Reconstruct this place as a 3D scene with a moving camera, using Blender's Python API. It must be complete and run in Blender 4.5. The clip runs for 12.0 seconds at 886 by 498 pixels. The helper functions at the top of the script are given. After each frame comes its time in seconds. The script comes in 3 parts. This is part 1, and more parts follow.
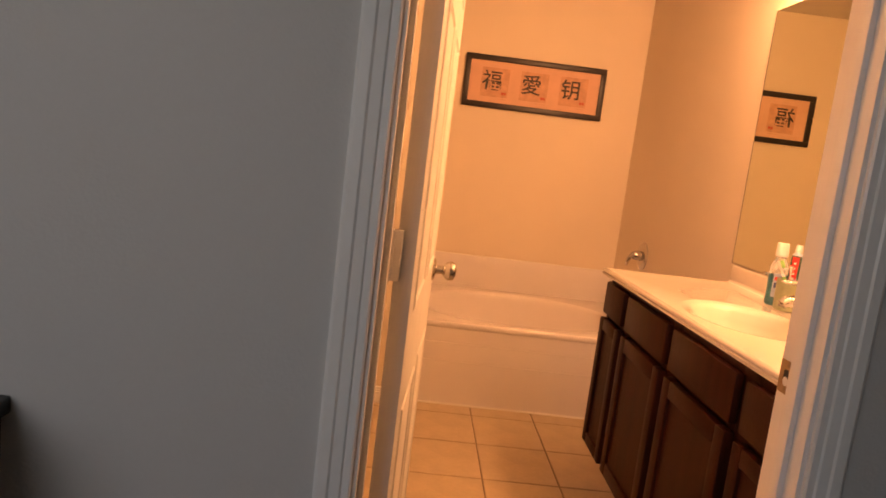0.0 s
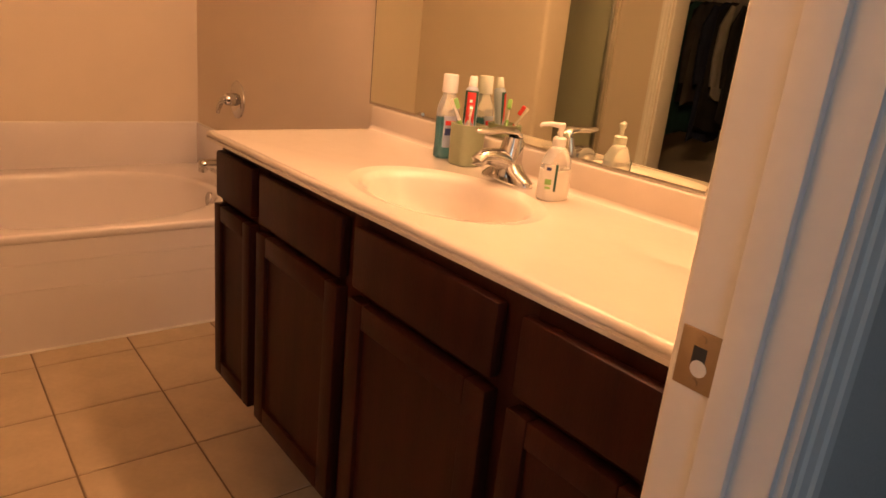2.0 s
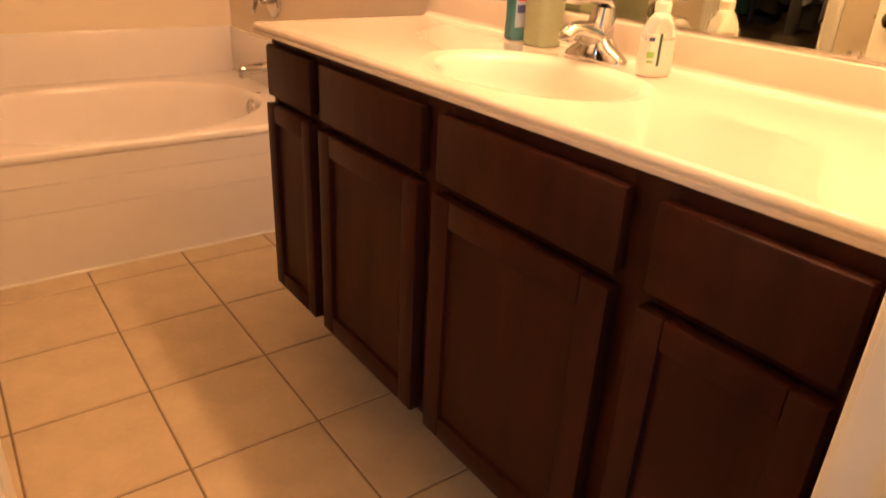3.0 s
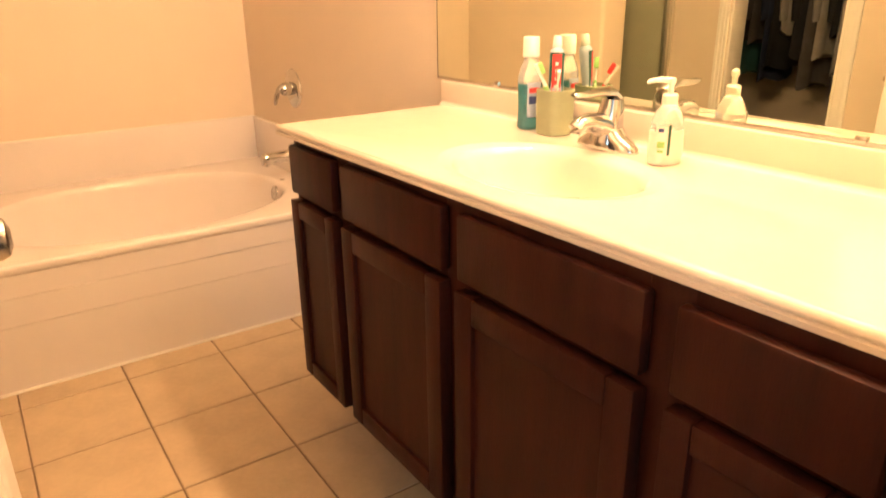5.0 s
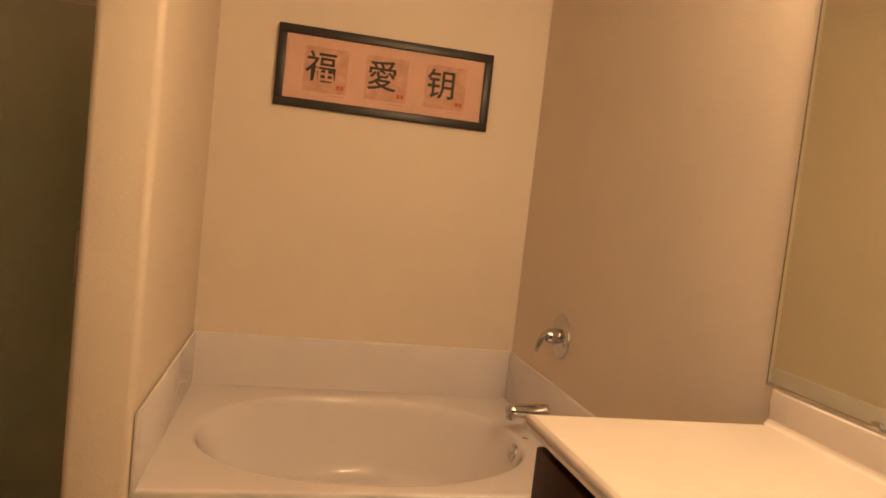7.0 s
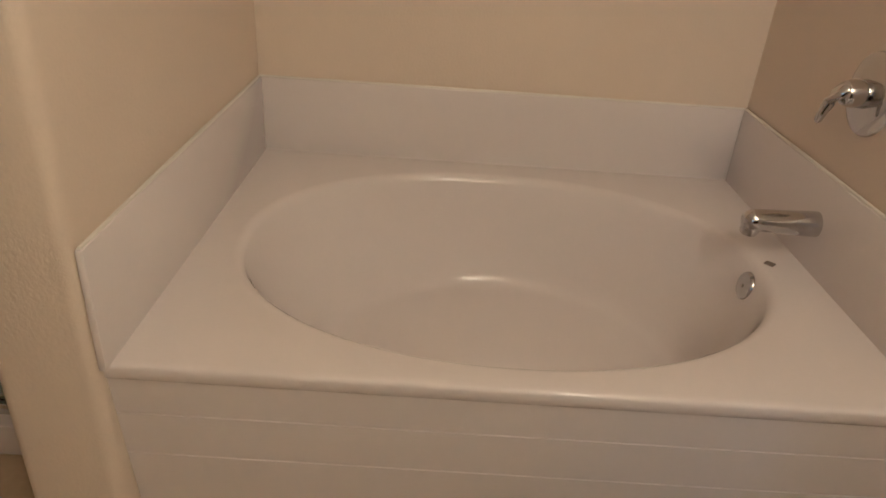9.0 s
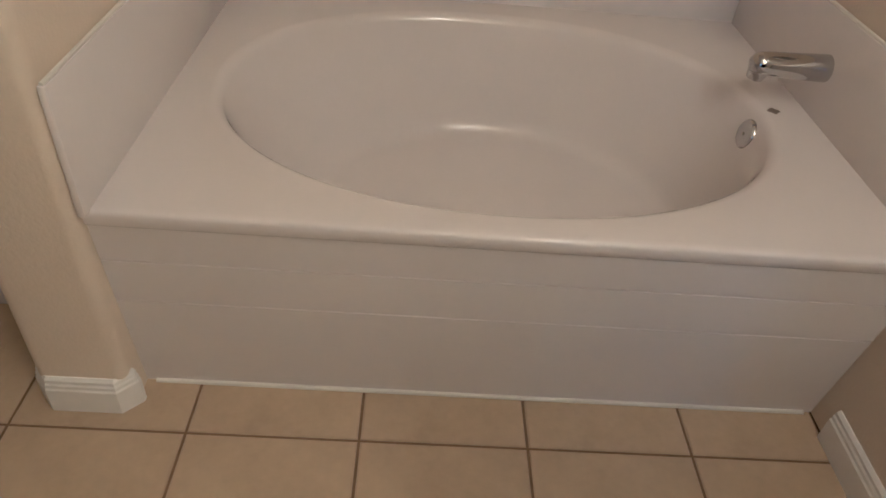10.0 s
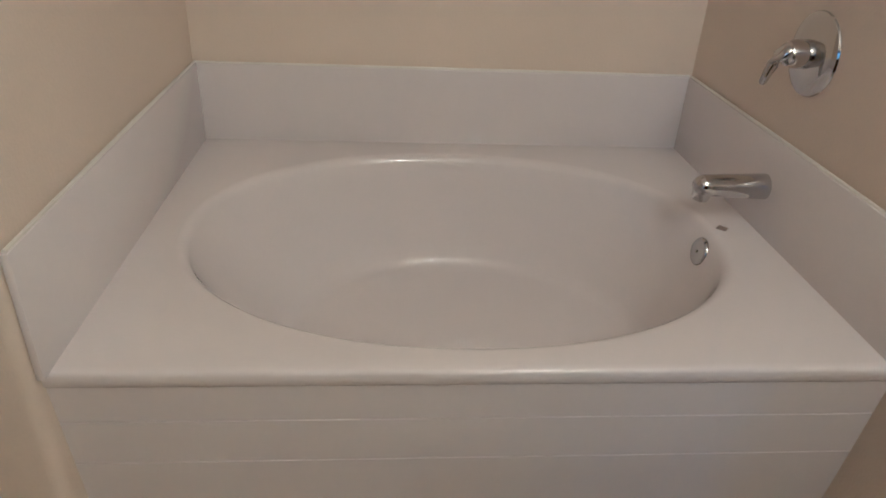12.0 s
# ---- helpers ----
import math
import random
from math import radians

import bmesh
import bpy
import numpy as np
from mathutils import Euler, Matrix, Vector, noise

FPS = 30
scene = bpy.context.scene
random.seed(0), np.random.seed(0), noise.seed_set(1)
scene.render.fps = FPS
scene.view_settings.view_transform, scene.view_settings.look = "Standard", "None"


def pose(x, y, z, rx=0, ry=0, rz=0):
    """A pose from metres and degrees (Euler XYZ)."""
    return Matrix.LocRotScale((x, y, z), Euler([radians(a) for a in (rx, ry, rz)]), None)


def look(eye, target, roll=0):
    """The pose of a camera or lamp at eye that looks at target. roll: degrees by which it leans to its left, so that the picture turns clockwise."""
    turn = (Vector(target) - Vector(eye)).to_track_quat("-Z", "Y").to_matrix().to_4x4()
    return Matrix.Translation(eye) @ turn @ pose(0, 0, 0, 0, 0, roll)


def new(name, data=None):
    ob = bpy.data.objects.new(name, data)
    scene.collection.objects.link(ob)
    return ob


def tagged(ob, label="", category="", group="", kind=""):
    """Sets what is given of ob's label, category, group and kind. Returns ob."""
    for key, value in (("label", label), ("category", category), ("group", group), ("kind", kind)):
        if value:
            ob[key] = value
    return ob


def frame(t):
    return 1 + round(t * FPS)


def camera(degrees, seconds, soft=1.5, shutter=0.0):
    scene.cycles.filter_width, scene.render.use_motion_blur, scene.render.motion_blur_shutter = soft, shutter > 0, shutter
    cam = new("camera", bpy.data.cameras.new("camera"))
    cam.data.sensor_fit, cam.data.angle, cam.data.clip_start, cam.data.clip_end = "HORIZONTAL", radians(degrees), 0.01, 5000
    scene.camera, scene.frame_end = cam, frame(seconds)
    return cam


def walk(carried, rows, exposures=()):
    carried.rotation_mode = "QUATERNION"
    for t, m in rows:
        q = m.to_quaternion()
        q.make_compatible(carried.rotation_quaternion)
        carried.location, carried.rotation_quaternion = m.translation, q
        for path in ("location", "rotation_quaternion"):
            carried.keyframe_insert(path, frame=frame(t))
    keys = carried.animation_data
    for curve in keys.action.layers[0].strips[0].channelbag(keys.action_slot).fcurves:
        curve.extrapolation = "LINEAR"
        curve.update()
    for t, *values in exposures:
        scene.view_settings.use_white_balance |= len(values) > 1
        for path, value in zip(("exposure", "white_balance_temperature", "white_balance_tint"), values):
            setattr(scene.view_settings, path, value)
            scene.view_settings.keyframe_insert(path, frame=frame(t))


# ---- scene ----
cam = camera(65.4, 12.0, soft=1.6, shutter=0.12)
PATH = [
    (0, (-1.322, -4.465, 1.299), (-1.239, -2.485, 1.026), 7.0),
    (0.5, (-1.328, -4.180, 1.326), (-0.917, -2.257, 0.952), 4.6),
    (1, (-1.344, -3.966, 1.297), (-0.553, -2.178, 0.875), 3.8),
    (1.5, (-1.251, -3.736, 1.288), (-0.172, -2.101, 0.883), 3.8),
    (2, (-1.196, -3.591, 1.251), (-0.001, -2.108, 0.64), 5.8),
    (2.5, (-1.231, -3.521, 1.253), (-0.032, -2.046, 0.631), 4.2),
    (3, (-1.214, -3.438, 1.166), (-0.132, -1.99, 0.311), 2.9),
    (3.2, (-1.22, -3.446, 1.153), (-0.202, -2.041, 0.158), 2.0),
    (4.8, (-1.168, -3.414, 1.228), (-0.172, -1.907, 0.369), -1.5),
    (5, (-1.207, -3.434, 1.24), (-0.148, -1.888, 0.54), -0.8),
    (5.5, (-1.226, -3.427, 1.287), (-0.055, -1.847, 0.922), -0.4),
    (6, (-1.157, -3.35, 1.295), (-0.039, -1.705, 1.089), 0.2),
    (6.5, (-1.014, -3.225, 1.301), (-0.227, -1.408, 1.017), 5.3),
    (7, (-1.009, -2.919, 1.304), (-0.58, -0.97, 1.165), 6.3),
    (7.2, (-0.989, -2.819, 1.305), (-0.629, -0.86, 1.126), 6.6),
    (8.8, (-0.859, -1.954, 1.197), (-0.78, -0.125, 0.39), 5.1),
    (9, (-0.850, -1.905, 1.165), (-0.822, -0.137, 0.231), 4.2),
    (9.5, (-0.841, -1.877, 1.139), (-0.806, -0.195, 0.057), 5.2),
    (10, (-0.866, -1.874, 1.122), (-0.761, -0.335, -0.151), 6.0),
    (10.5, (-0.853, -1.867, 1.117), (-0.728, -0.342, -0.172), 4.9),
    (11, (-0.835, -1.868, 1.125), (-0.703, -0.253, -0.050), 3.6),
    (11.5, (-0.862, -1.879, 1.106), (-0.690, -0.208, 0.018), 3.4),
    (12, (-0.848, -1.877, 1.144), (-0.687, -0.135, 0.177), 3.0),
]
EXPOSURES = [(0, 0.58, 8600, 44), (1.5, 0.20, 7500, 40), (2.5, 0.33, 6800, 27), (3.0, 0.82, 6800, 24), (3.2, 1.05, 6600, 19), (4.8, 1.55, 6000, 10), (5.0, 1.36, 5950, 12), (5.5, 0.42, 5700, 22), (7.0, 0.22, 5600, 8), (9.0, 0.10, 4050, 0), (9.5, 0.11, 3850, 0), (10.0, 0.17, 3700, -1), (11.0, 0.27, 3600, 0), (12.0, 0.20, 3500, -2)]
walk(cam, [(t, look(eye, target, roll)) for t, eye, target, roll in PATH], EXPOSURES)

# ---- world and light ----
BULB_WATTS = 3.4
LAMP_RGB = (1.0, 0.585, 0.27)
world = bpy.data.worlds.new("sky")
scene.world = world
world.use_nodes = True
wn = world.node_tree
sky = wn.nodes.new("ShaderNodeTexSky")
sky.sky_type, sky.sun_disc, sky.sun_elevation, sky.sun_rotation = "NISHITA", False, radians(35), radians(200)
wn.nodes["Background"].inputs[1].default_value = 0.06
wn.links.new(sky.outputs[0], wn.nodes["Background"].inputs[0])


def lamp(name, kind, m, watts, color, **more):
    data = bpy.data.lights.new(name, kind)
    data.energy, data.color = watts, color
    for key, value in more.items():
        setattr(data, key, value)
    ob = new(name, data)
    ob.matrix_world = m
    return ob


# added lamp: bedroom daylight from an assumed, unseen window behind the camera
lamp("window_daylight", "AREA", look((-2.7, -6.05, 1.75), (-2.4, -3.3, 1.75)), 9.8, (0.50, 0.86, 1.0), shape="RECTANGLE", size=1.1, size_y=1.3)


# ---- materials ----
def mat(name, color, rough=0.5, metal=0.0, vary=0.12, scale=6.0, fine=90.0, bump=0.05, spec=0.5, island=0.0, trans=0.0, coat=0.0, stretch=(1, 1, 1), emit=0.0, bump_scale=None):
    """Base colour with variation at two scales, roughness variation and fine relief."""
    m = bpy.data.materials.new(name)
    m.use_nodes = True
    nt = m.node_tree
    p = nt.nodes["Principled BSDF"]
    p.inputs["Roughness"].default_value, p.inputs["Metallic"].default_value = rough, metal
    p.inputs["Specular IOR Level"].default_value = spec
    p.inputs["Transmission Weight"].default_value = trans
    p.inputs["Coat Weight"].default_value = coat
    tc, mp = nt.nodes.new("ShaderNodeTexCoord"), nt.nodes.new("ShaderNodeMapping")
    mp.inputs["Scale"].default_value = stretch
    nt.links.new(tc.outputs["Object"], mp.inputs["Vector"])
    n1, n2 = nt.nodes.new("ShaderNodeTexNoise"), nt.nodes.new("ShaderNodeTexNoise")
    n1.inputs["Scale"].default_value, n2.inputs["Scale"].default_value = scale, fine
    n1.inputs["Detail"].default_value = 5
    for n in (n1, n2):
        nt.links.new(mp.outputs[0], n.inputs["Vector"])
    add = nt.nodes.new("ShaderNodeMath")
    add.operation = "MULTIPLY_ADD"
    add.inputs[1].default_value = 0.35
    nt.links.new(n2.outputs["Fac"], add.inputs[0])
    nt.links.new(n1.outputs["Fac"], add.inputs[2])
    last = add.outputs[0]
    if island:
        oi, ad = nt.nodes.new("ShaderNodeObjectInfo"), nt.nodes.new("ShaderNodeMath")
        ad.operation = "MULTIPLY_ADD"
        ad.inputs[1].default_value = island
        nt.links.new(oi.outputs["Random"], ad.inputs[0])
        nt.links.new(last, ad.inputs[2])
        last = ad.outputs[0]
    ramp = nt.nodes.new("ShaderNodeMapRange")
    ramp.inputs["From Min"].default_value, ramp.inputs["From Max"].default_value = 0.4, 0.95
    ramp.inputs["To Min"].default_value, ramp.inputs["To Max"].default_value = 1 - vary, 1 + vary * 0.6
    nt.links.new(last, ramp.inputs["Value"])
    mul = nt.nodes.new("ShaderNodeVectorMath")
    mul.operation = "SCALE"
    mul.inputs[0].default_value = color
    nt.links.new(ramp.outputs[0], mul.inputs["Scale"])
    nt.links.new(mul.outputs[0], p.inputs["Base Color"])
    if bump:
        b, n3 = nt.nodes.new("ShaderNodeBump"), nt.nodes.new("ShaderNodeTexNoise")
        n3.inputs["Scale"].default_value = bump_scale or fine
        nt.links.new(mp.outputs[0], n3.inputs["Vector"])
        b.inputs["Strength"].default_value, b.inputs["Distance"].default_value = bump, 0.01
        nt.links.new(n3.outputs["Fac"], b.inputs["Height"])
        nt.links.new(b.outputs[0], p.inputs["Normal"])
    if emit:
        p.inputs["Emission Color"].default_value = (*LAMP_RGB, 1)
        p.inputs["Emission Strength"].default_value = emit
    return m


PAINT = mat("beige_wall_paint", (0.73, 0.635, 0.515), 0.55, vary=0.05, scale=1.5, fine=160, bump=0.10)
HALL_PAINT = mat("grey_wall_paint", (0.55, 0.54, 0.52), 0.6, vary=0.05, scale=1.5, fine=160, bump=0.10)
CEIL = mat("ceiling_paint", (0.74, 0.70, 0.64), 0.8, vary=0.05, fine=60, bump=0.25)
TRIM = mat("white_trim_paint", (0.83, 0.81, 0.78), 0.35, vary=0.05, scale=3, fine=50, bump=0.03)
DOOR = mat("white_door_paint", (0.78, 0.75, 0.70), 0.38, vary=0.05, scale=3, fine=70, bump=0.06, stretch=(6, 6, 1))
TILE = mat("beige_floor_tile", (0.49, 0.385, 0.255), 0.36, vary=0.16, scale=9, fine=55, bump=0.05, island=0.18)
GROUT = mat("brown_grout", (0.215, 0.15, 0.095), 0.9, vary=0.3, scale=20, bump=0.2)
ACRYLIC = mat("white_tub_acrylic", (0.75, 0.705, 0.69), 0.055, vary=0.03, scale=2, bump=0.008, bump_scale=8, coat=0.3)
CAULK = mat("white_caulk", (0.75, 0.72, 0.66), 0.5, vary=0.1)
MARBLE = mat("cream_cultured_marble", (0.70, 0.63, 0.55), 0.10, vary=0.05, scale=4, fine=30, bump=0.006, bump_scale=10, coat=0.35)
WOOD = mat("espresso_wood", (0.037, 0.0084, 0.0046), 0.44, vary=0.45, scale=5, fine=70, bump=0.05, stretch=(5, 5, 0.7), spec=0.12)
SHADOW = mat("toe_kick_shade", (0.012, 0.008, 0.007), 0.7)
CHROME = mat("polished_chrome", (0.56, 0.555, 0.55), 0.09, 1.0, vary=0.04, bump=0)
NICKEL = mat("satin_nickel", (0.55, 0.52, 0.48), 0.24, 1.0, vary=0.08, bump=0.01)
BRASSY = mat("brushed_strike_metal", (0.40, 0.30, 0.20), 0.42, 1.0, vary=0.15, bump=0.03)
MIRROR = mat("mirror_silver", (0.84, 0.88, 0.75), 0.0, 1.0, vary=0.0, bump=0)
GLASS = mat("green_shower_glass", (0.72, 0.82, 0.72), 0.03, vary=0.0, bump=0, trans=1.0)
BLACKFRAME = mat("black_picture_frame", (0.022, 0.018, 0.017), 0.4, vary=0.3, scale=20, bump=0.04)
PAPER = mat("peach_paper", (0.70, 0.44, 0.33), 0.7, vary=0.08, scale=12, bump=0.02)
CARD = mat("aged_rice_paper", (0.62, 0.36, 0.25), 0.8, vary=0.22, scale=25, fine=120, bump=0.04)
INK = mat("black_ink", (0.025, 0.022, 0.02), 0.6, vary=0.4, scale=60)
SEAL = mat("red_seal_ink", (0.55, 0.10, 0.06), 0.6, vary=0.3, scale=200)
WHITE = mat("white_plastic", (0.80, 0.78, 0.74), 0.3, vary=0.03, bump=0)
CLEAR = mat("clear_plastic", (0.92, 0.90, 0.86), 0.12, vary=0, bump=0, trans=0.80)
TEAL = mat("teal_mouthwash", (0.12, 0.42, 0.50), 0.08, vary=0.03, bump=0, trans=0.7)
NAVY = mat("navy_label", (0.05, 0.07, 0.20), 0.4, vary=0.05, bump=0)
PALE = mat("pale_blue_label", (0.42, 0.48, 0.60), 0.4, vary=0.05, bump=0)
SAGE = mat("sage_ceramic", (0.30, 0.335, 0.21), 0.4, vary=0.10, scale=15, bump=0.02)
RED = mat("red_plastic", (0.70, 0.05, 0.04), 0.35, vary=0.03, bump=0)
DKGREEN = mat("dark_green_print", (0.015, 0.10, 0.075), 0.4, vary=0.03, bump=0)
GREEN = mat("green_plastic", (0.28, 0.55, 0.16), 0.35, vary=0.03, bump=0)
SOAP = mat("white_liquid_soap", (0.80, 0.77, 0.70), 0.3, vary=0.03, bump=0)
BULBM = mat("lit_bulb_glass", (0.9, 0.85, 0.75), 0.3, vary=0, bump=0, emit=28)
BEDROOM_CARPET = mat("brown_carpet", (0.13, 0.105, 0.085), 0.95, vary=0.25, scale=30, fine=260, bump=0.6)
CARPET = mat("taupe_carpet", (0.33, 0.27, 0.21), 0.95, vary=0.25, scale=30, fine=260, bump=0.6)
DARKWOOD = mat("black_furniture", (0.02, 0.017, 0.016), 0.4, vary=0.3)
EDGE_SLOT_DARK = mat("edge_dark_slot_shade", (0.03, 0.03, 0.03), 0.7)
CLOTH = [mat("cloth_" + n, c, 0.92, vary=0.25, scale=10, fine=300, bump=0.2) for n, c in (
    ("black", (0.02, 0.02, 0.022)), ("charcoal", (0.10, 0.09, 0.09)), ("grey", (0.36, 0.34, 0.33)), ("navy", (0.02, 0.03, 0.07)),
    ("teal", (0.03, 0.13, 0.14)), ("rust", (0.35, 0.08, 0.05)), ("olive", (0.30, 0.32, 0.07)))]


# ---- mesh helpers ----
def mesh_of(bm, name, material, smooth=None):
    bmesh.ops.recalc_face_normals(bm, faces=bm.faces)
    me = bpy.data.meshes.new(name)
    bm.to_mesh(me)
    bm.free()
    me.materials.append(material)
    if smooth is not None:
        me.polygons.foreach_set("use_smooth", [True] * len(me.polygons))
        me.set_sharp_from_angle(angle=radians(smooth))
    return me


def part(name, bm, material, parent=None, label="", smooth=40):
    ob = new(name, mesh_of(bm, name, material, smooth))
    if parent is not None:
        ob.parent = parent
    if label:
        ob["label"] = label
    return ob


def thing(name, label, category, at=(0, 0, 0), group="", kind=""):
    ob = new(name)
    ob.location = at
    ob.empty_display_size = 0.05
    return tagged(ob, label, category, group, kind)


def box(x0, x1, y0, y1, z0, z1, bevel=0.0, seg=2, bm=None):
    own = bmesh.new()
    bmesh.ops.create_cube(own, size=1.0)
    for v in own.verts:
        v.co = Vector((x0 + (v.co.x + 0.5) * (x1 - x0), y0 + (v.co.y + 0.5) * (y1 - y0), z0 + (v.co.z + 0.5) * (z1 - z0)))
    if bevel:
        bmesh.ops.bevel(own, geom=own.edges[:], offset=bevel, segments=seg, profile=0.5, affect="EDGES")
    return merge(bm, own)


def merge(bm, own):
    """Add the bmesh own to bm (or return it alone)."""
    if bm is None:
        return own
    me = bpy.data.meshes.new("tmp")
    own.to_mesh(me)
    own.free()
    bm.from_mesh(me)
    bpy.data.meshes.remove(me)
    return bm


def loft(rings, close_first=True, close_last=True, bm=None, cyclic=True):
    own = bmesh.new()
    rows = [[own.verts.new(p) for p in r] for r in rings]
    n = len(rows[0])
    for a, b in zip(rows, rows[1:]):
        for i in range(n if cyclic else n - 1):
            own.faces.new((a[i], a[(i + 1) % n], b[(i + 1) % n], b[i]))
    if close_first:
        own.faces.new(rows[0][::-1])
    if close_last:
        own.faces.new(rows[-1])
    return merge(bm, own)


def ellipse(cx, cy, z, a, b, n=32, power=2.0):
    out = []
    for i in range(n):
        c, s = math.cos(2 * math.pi * i / n), math.sin(2 * math.pi * i / n)
        out.append((cx + a * math.copysign(abs(c) ** (2 / power), c), cy + b * math.copysign(abs(s) ** (2 / power), s), z))
    return out


def lathe(profile, cx=0.0, cy=0.0, n=24, squash=1.0, bm=None, power=2.0):
    """profile: (radius, z) from the bottom to the top."""
    return loft([ellipse(cx, cy, z, r, r * squash, n, power) for r, z in profile], bm=bm)


def tube(path, radii, n=14, bm=None, squash=1.0):
    """A tube along a path of points, with a radius for each."""
    rings = []
    path = [Vector(p) for p in path]
    for i, p in enumerate(path):
        d = (path[min(i + 1, len(path) - 1)] - path[max(i - 1, 0)]).normalized()
        u = d.cross(Vector((0, 0, 1)) if abs(d.z) < 0.9 else Vector((0, 1, 0))).normalized()
        w = u.cross(d)
        r = radii[i] if isinstance(radii, (list, tuple)) else radii
        rings.append([p + u * (r * math.cos(2 * math.pi * k / n)) + w * (r * squash * math.sin(2 * math.pi * k / n)) for k in range(n)])
    return loft(rings, bm=bm)


def turned(bm, m):
    bmesh.ops.transform(bm, matrix=m, verts=bm.verts)
    return bm


def slab(name, dims, material, label, kind="structure", category="wall", bevel=0.0):
    ob = part(name, box(*dims, bevel=bevel), material)
    return tagged(ob, label, category, kind=kind)


# ---- the large structure ----
# x runs towards the mirror wall (x = 0), y towards the tub's back wall (y = 0)
XL, YD, YH, CEILZ = -2.25, -3.263, -3.378, 2.44
STUB0, STUB1, STUBY = -1.365, -1.530, -1.052
OPEN0, OPEN1, HEAD = -1.372, -0.632, 2.05

slab("wall_mirror", (0, 0.12, YH, 0.12, 0, CEILZ), PAINT, "beige painted wall behind the vanity and tub taps")
slab("wall_back", (XL - 0.12, 0, 0, 0.12, 0, CEILZ), PAINT, "beige painted wall behind the bathtub")
bm = box(STUB1, STUB0, STUBY, 0, 0, CEILZ)
bmesh.ops.bevel(bm, geom=[e for e in bm.edges if abs(e.verts[0].co.z - e.verts[1].co.z) > 1 and e.verts[0].co.y < -0.5], offset=0.022, segments=5, profile=0.5, affect="EDGES")
tagged(part("wall_stub", bm, PAINT), "beige wing wall with rounded corners beside the tub", "wall", kind="structure")
C0, C1, CH = -1.13, -1.735, 1.955
bm = box(XL - 0.12, XL, C0, 0, 0, CEILZ)
box(XL - 0.12, XL, YH, C1, 0, CEILZ, bm=bm)
box(XL - 0.12, XL, C1, C0, CH, CEILZ, bm=bm)
tagged(part("wall_closet_side", bm, PAINT), "beige painted wall with an open closet doorway", "wall", kind="structure")
# the wall with the entry doorway, bathroom side and bedroom side
for nm, y0, y1, m in (("wall_entry", (YD + YH) / 2, YD, PAINT), ("wall_bedroom", YH, (YD + YH) / 2, HALL_PAINT)):
    x0, x1 = (XL, 0) if m is PAINT else (-4.6, 1.2)
    bm = box(x0, OPEN0 - 0.02, y0, y1, 0, CEILZ)
    box(OPEN1 + 0.02, x1, y0, y1, 0, CEILZ, bm=bm)
    box(OPEN0 - 0.02, OPEN1 + 0.02, y0, y1, HEAD + 0.02, CEILZ, bm=bm)
    tagged(part(nm, bm, m), "painted wall round the bathroom doorway", "wall", kind="structure")
slab("ceiling", (XL - 0.12, 0.12, YH, 0.12, CEILZ, CEILZ + 0.1), CEIL, "white textured ceiling over the bathroom", category="ceiling")
# bedroom, closed round the camera
slab("wall_bedroom_left", (-4.7, -4.6, -6.1, YH, 0, CEILZ), HALL_PAINT, "grey painted bedroom wall")
slab("wall_bedroom_right", (1.2, 1.3, -6.1, YH, 0, CEILZ), HALL_PAINT, "grey painted bedroom wall")
# unseen window opening, put where the added daylight lamp stands
bm = box(-4.7, -3.35, -6.2, -6.1, 0, CEILZ)
box(-2.05, 1.3, -6.2, -6.1, 0, CEILZ, bm=bm)
box(-3.35, -2.05, -6.2, -6.1, 0, 1.05, bm=bm)
box(-3.35, -2.05, -6.2, -6.1, 2.38, CEILZ, bm=bm)
tagged(part("wall_bedroom_window", bm, HALL_PAINT), "grey painted bedroom wall with a window opening", "wall", kind="structure")
slab("ceiling_bedroom", (-4.7, 1.3, -6.2, YH, CEILZ, CEILZ + 0.1), CEIL, "white bedroom ceiling", category="ceiling")
# unseen floor; its dark colour holds down bounce on the doorway wall
slab("floor_bedroom", (-4.7, 1.3, -6.2, -3.345, -0.1, -0.002), BEDROOM_CARPET, "brown bedroom carpet", category="floor")
# closet, closed round the clothes
KX, KY0, KY1 = -4.0, -2.6, 0.6
slab("wall_closet_far", (KX - 0.1, KX, KY0, KY1, 0, CEILZ), PAINT, "closet wall behind the hanging clothes")
slab("wall_closet_north", (KX, XL - 0.12, KY1, KY1 + 0.1, 0, CEILZ), PAINT, "closet end wall")
slab("wall_closet_south", (KX, XL - 0.12, KY0 - 0.1, KY0, 0, CEILZ), PAINT, "closet end wall")
slab("wall_closet_near", (XL - 0.22, XL - 0.124, 0.0, KY1, 0, CEILZ), PAINT, "closet wall beside the shower")
slab("ceiling_closet", (KX - 0.1, XL - 0.12, KY0 - 0.1, KY1 + 0.1, CEILZ, CEILZ + 0.1), CEIL, "closet ceiling", category="ceiling")
slab("floor_closet", (KX - 0.1, XL - 0.06, KY0 - 0.1, KY1 + 0.1, -0.1, 0.002), CARPET, "taupe closet carpet", category="floor")

# floor: grout bed with tiles laid on it
floor = slab("floor", (XL - 0.06, 0, -3.345, 0, -0.06, -0.003), GROUT, "beige ceramic floor tiles with brown grout", category="floor")


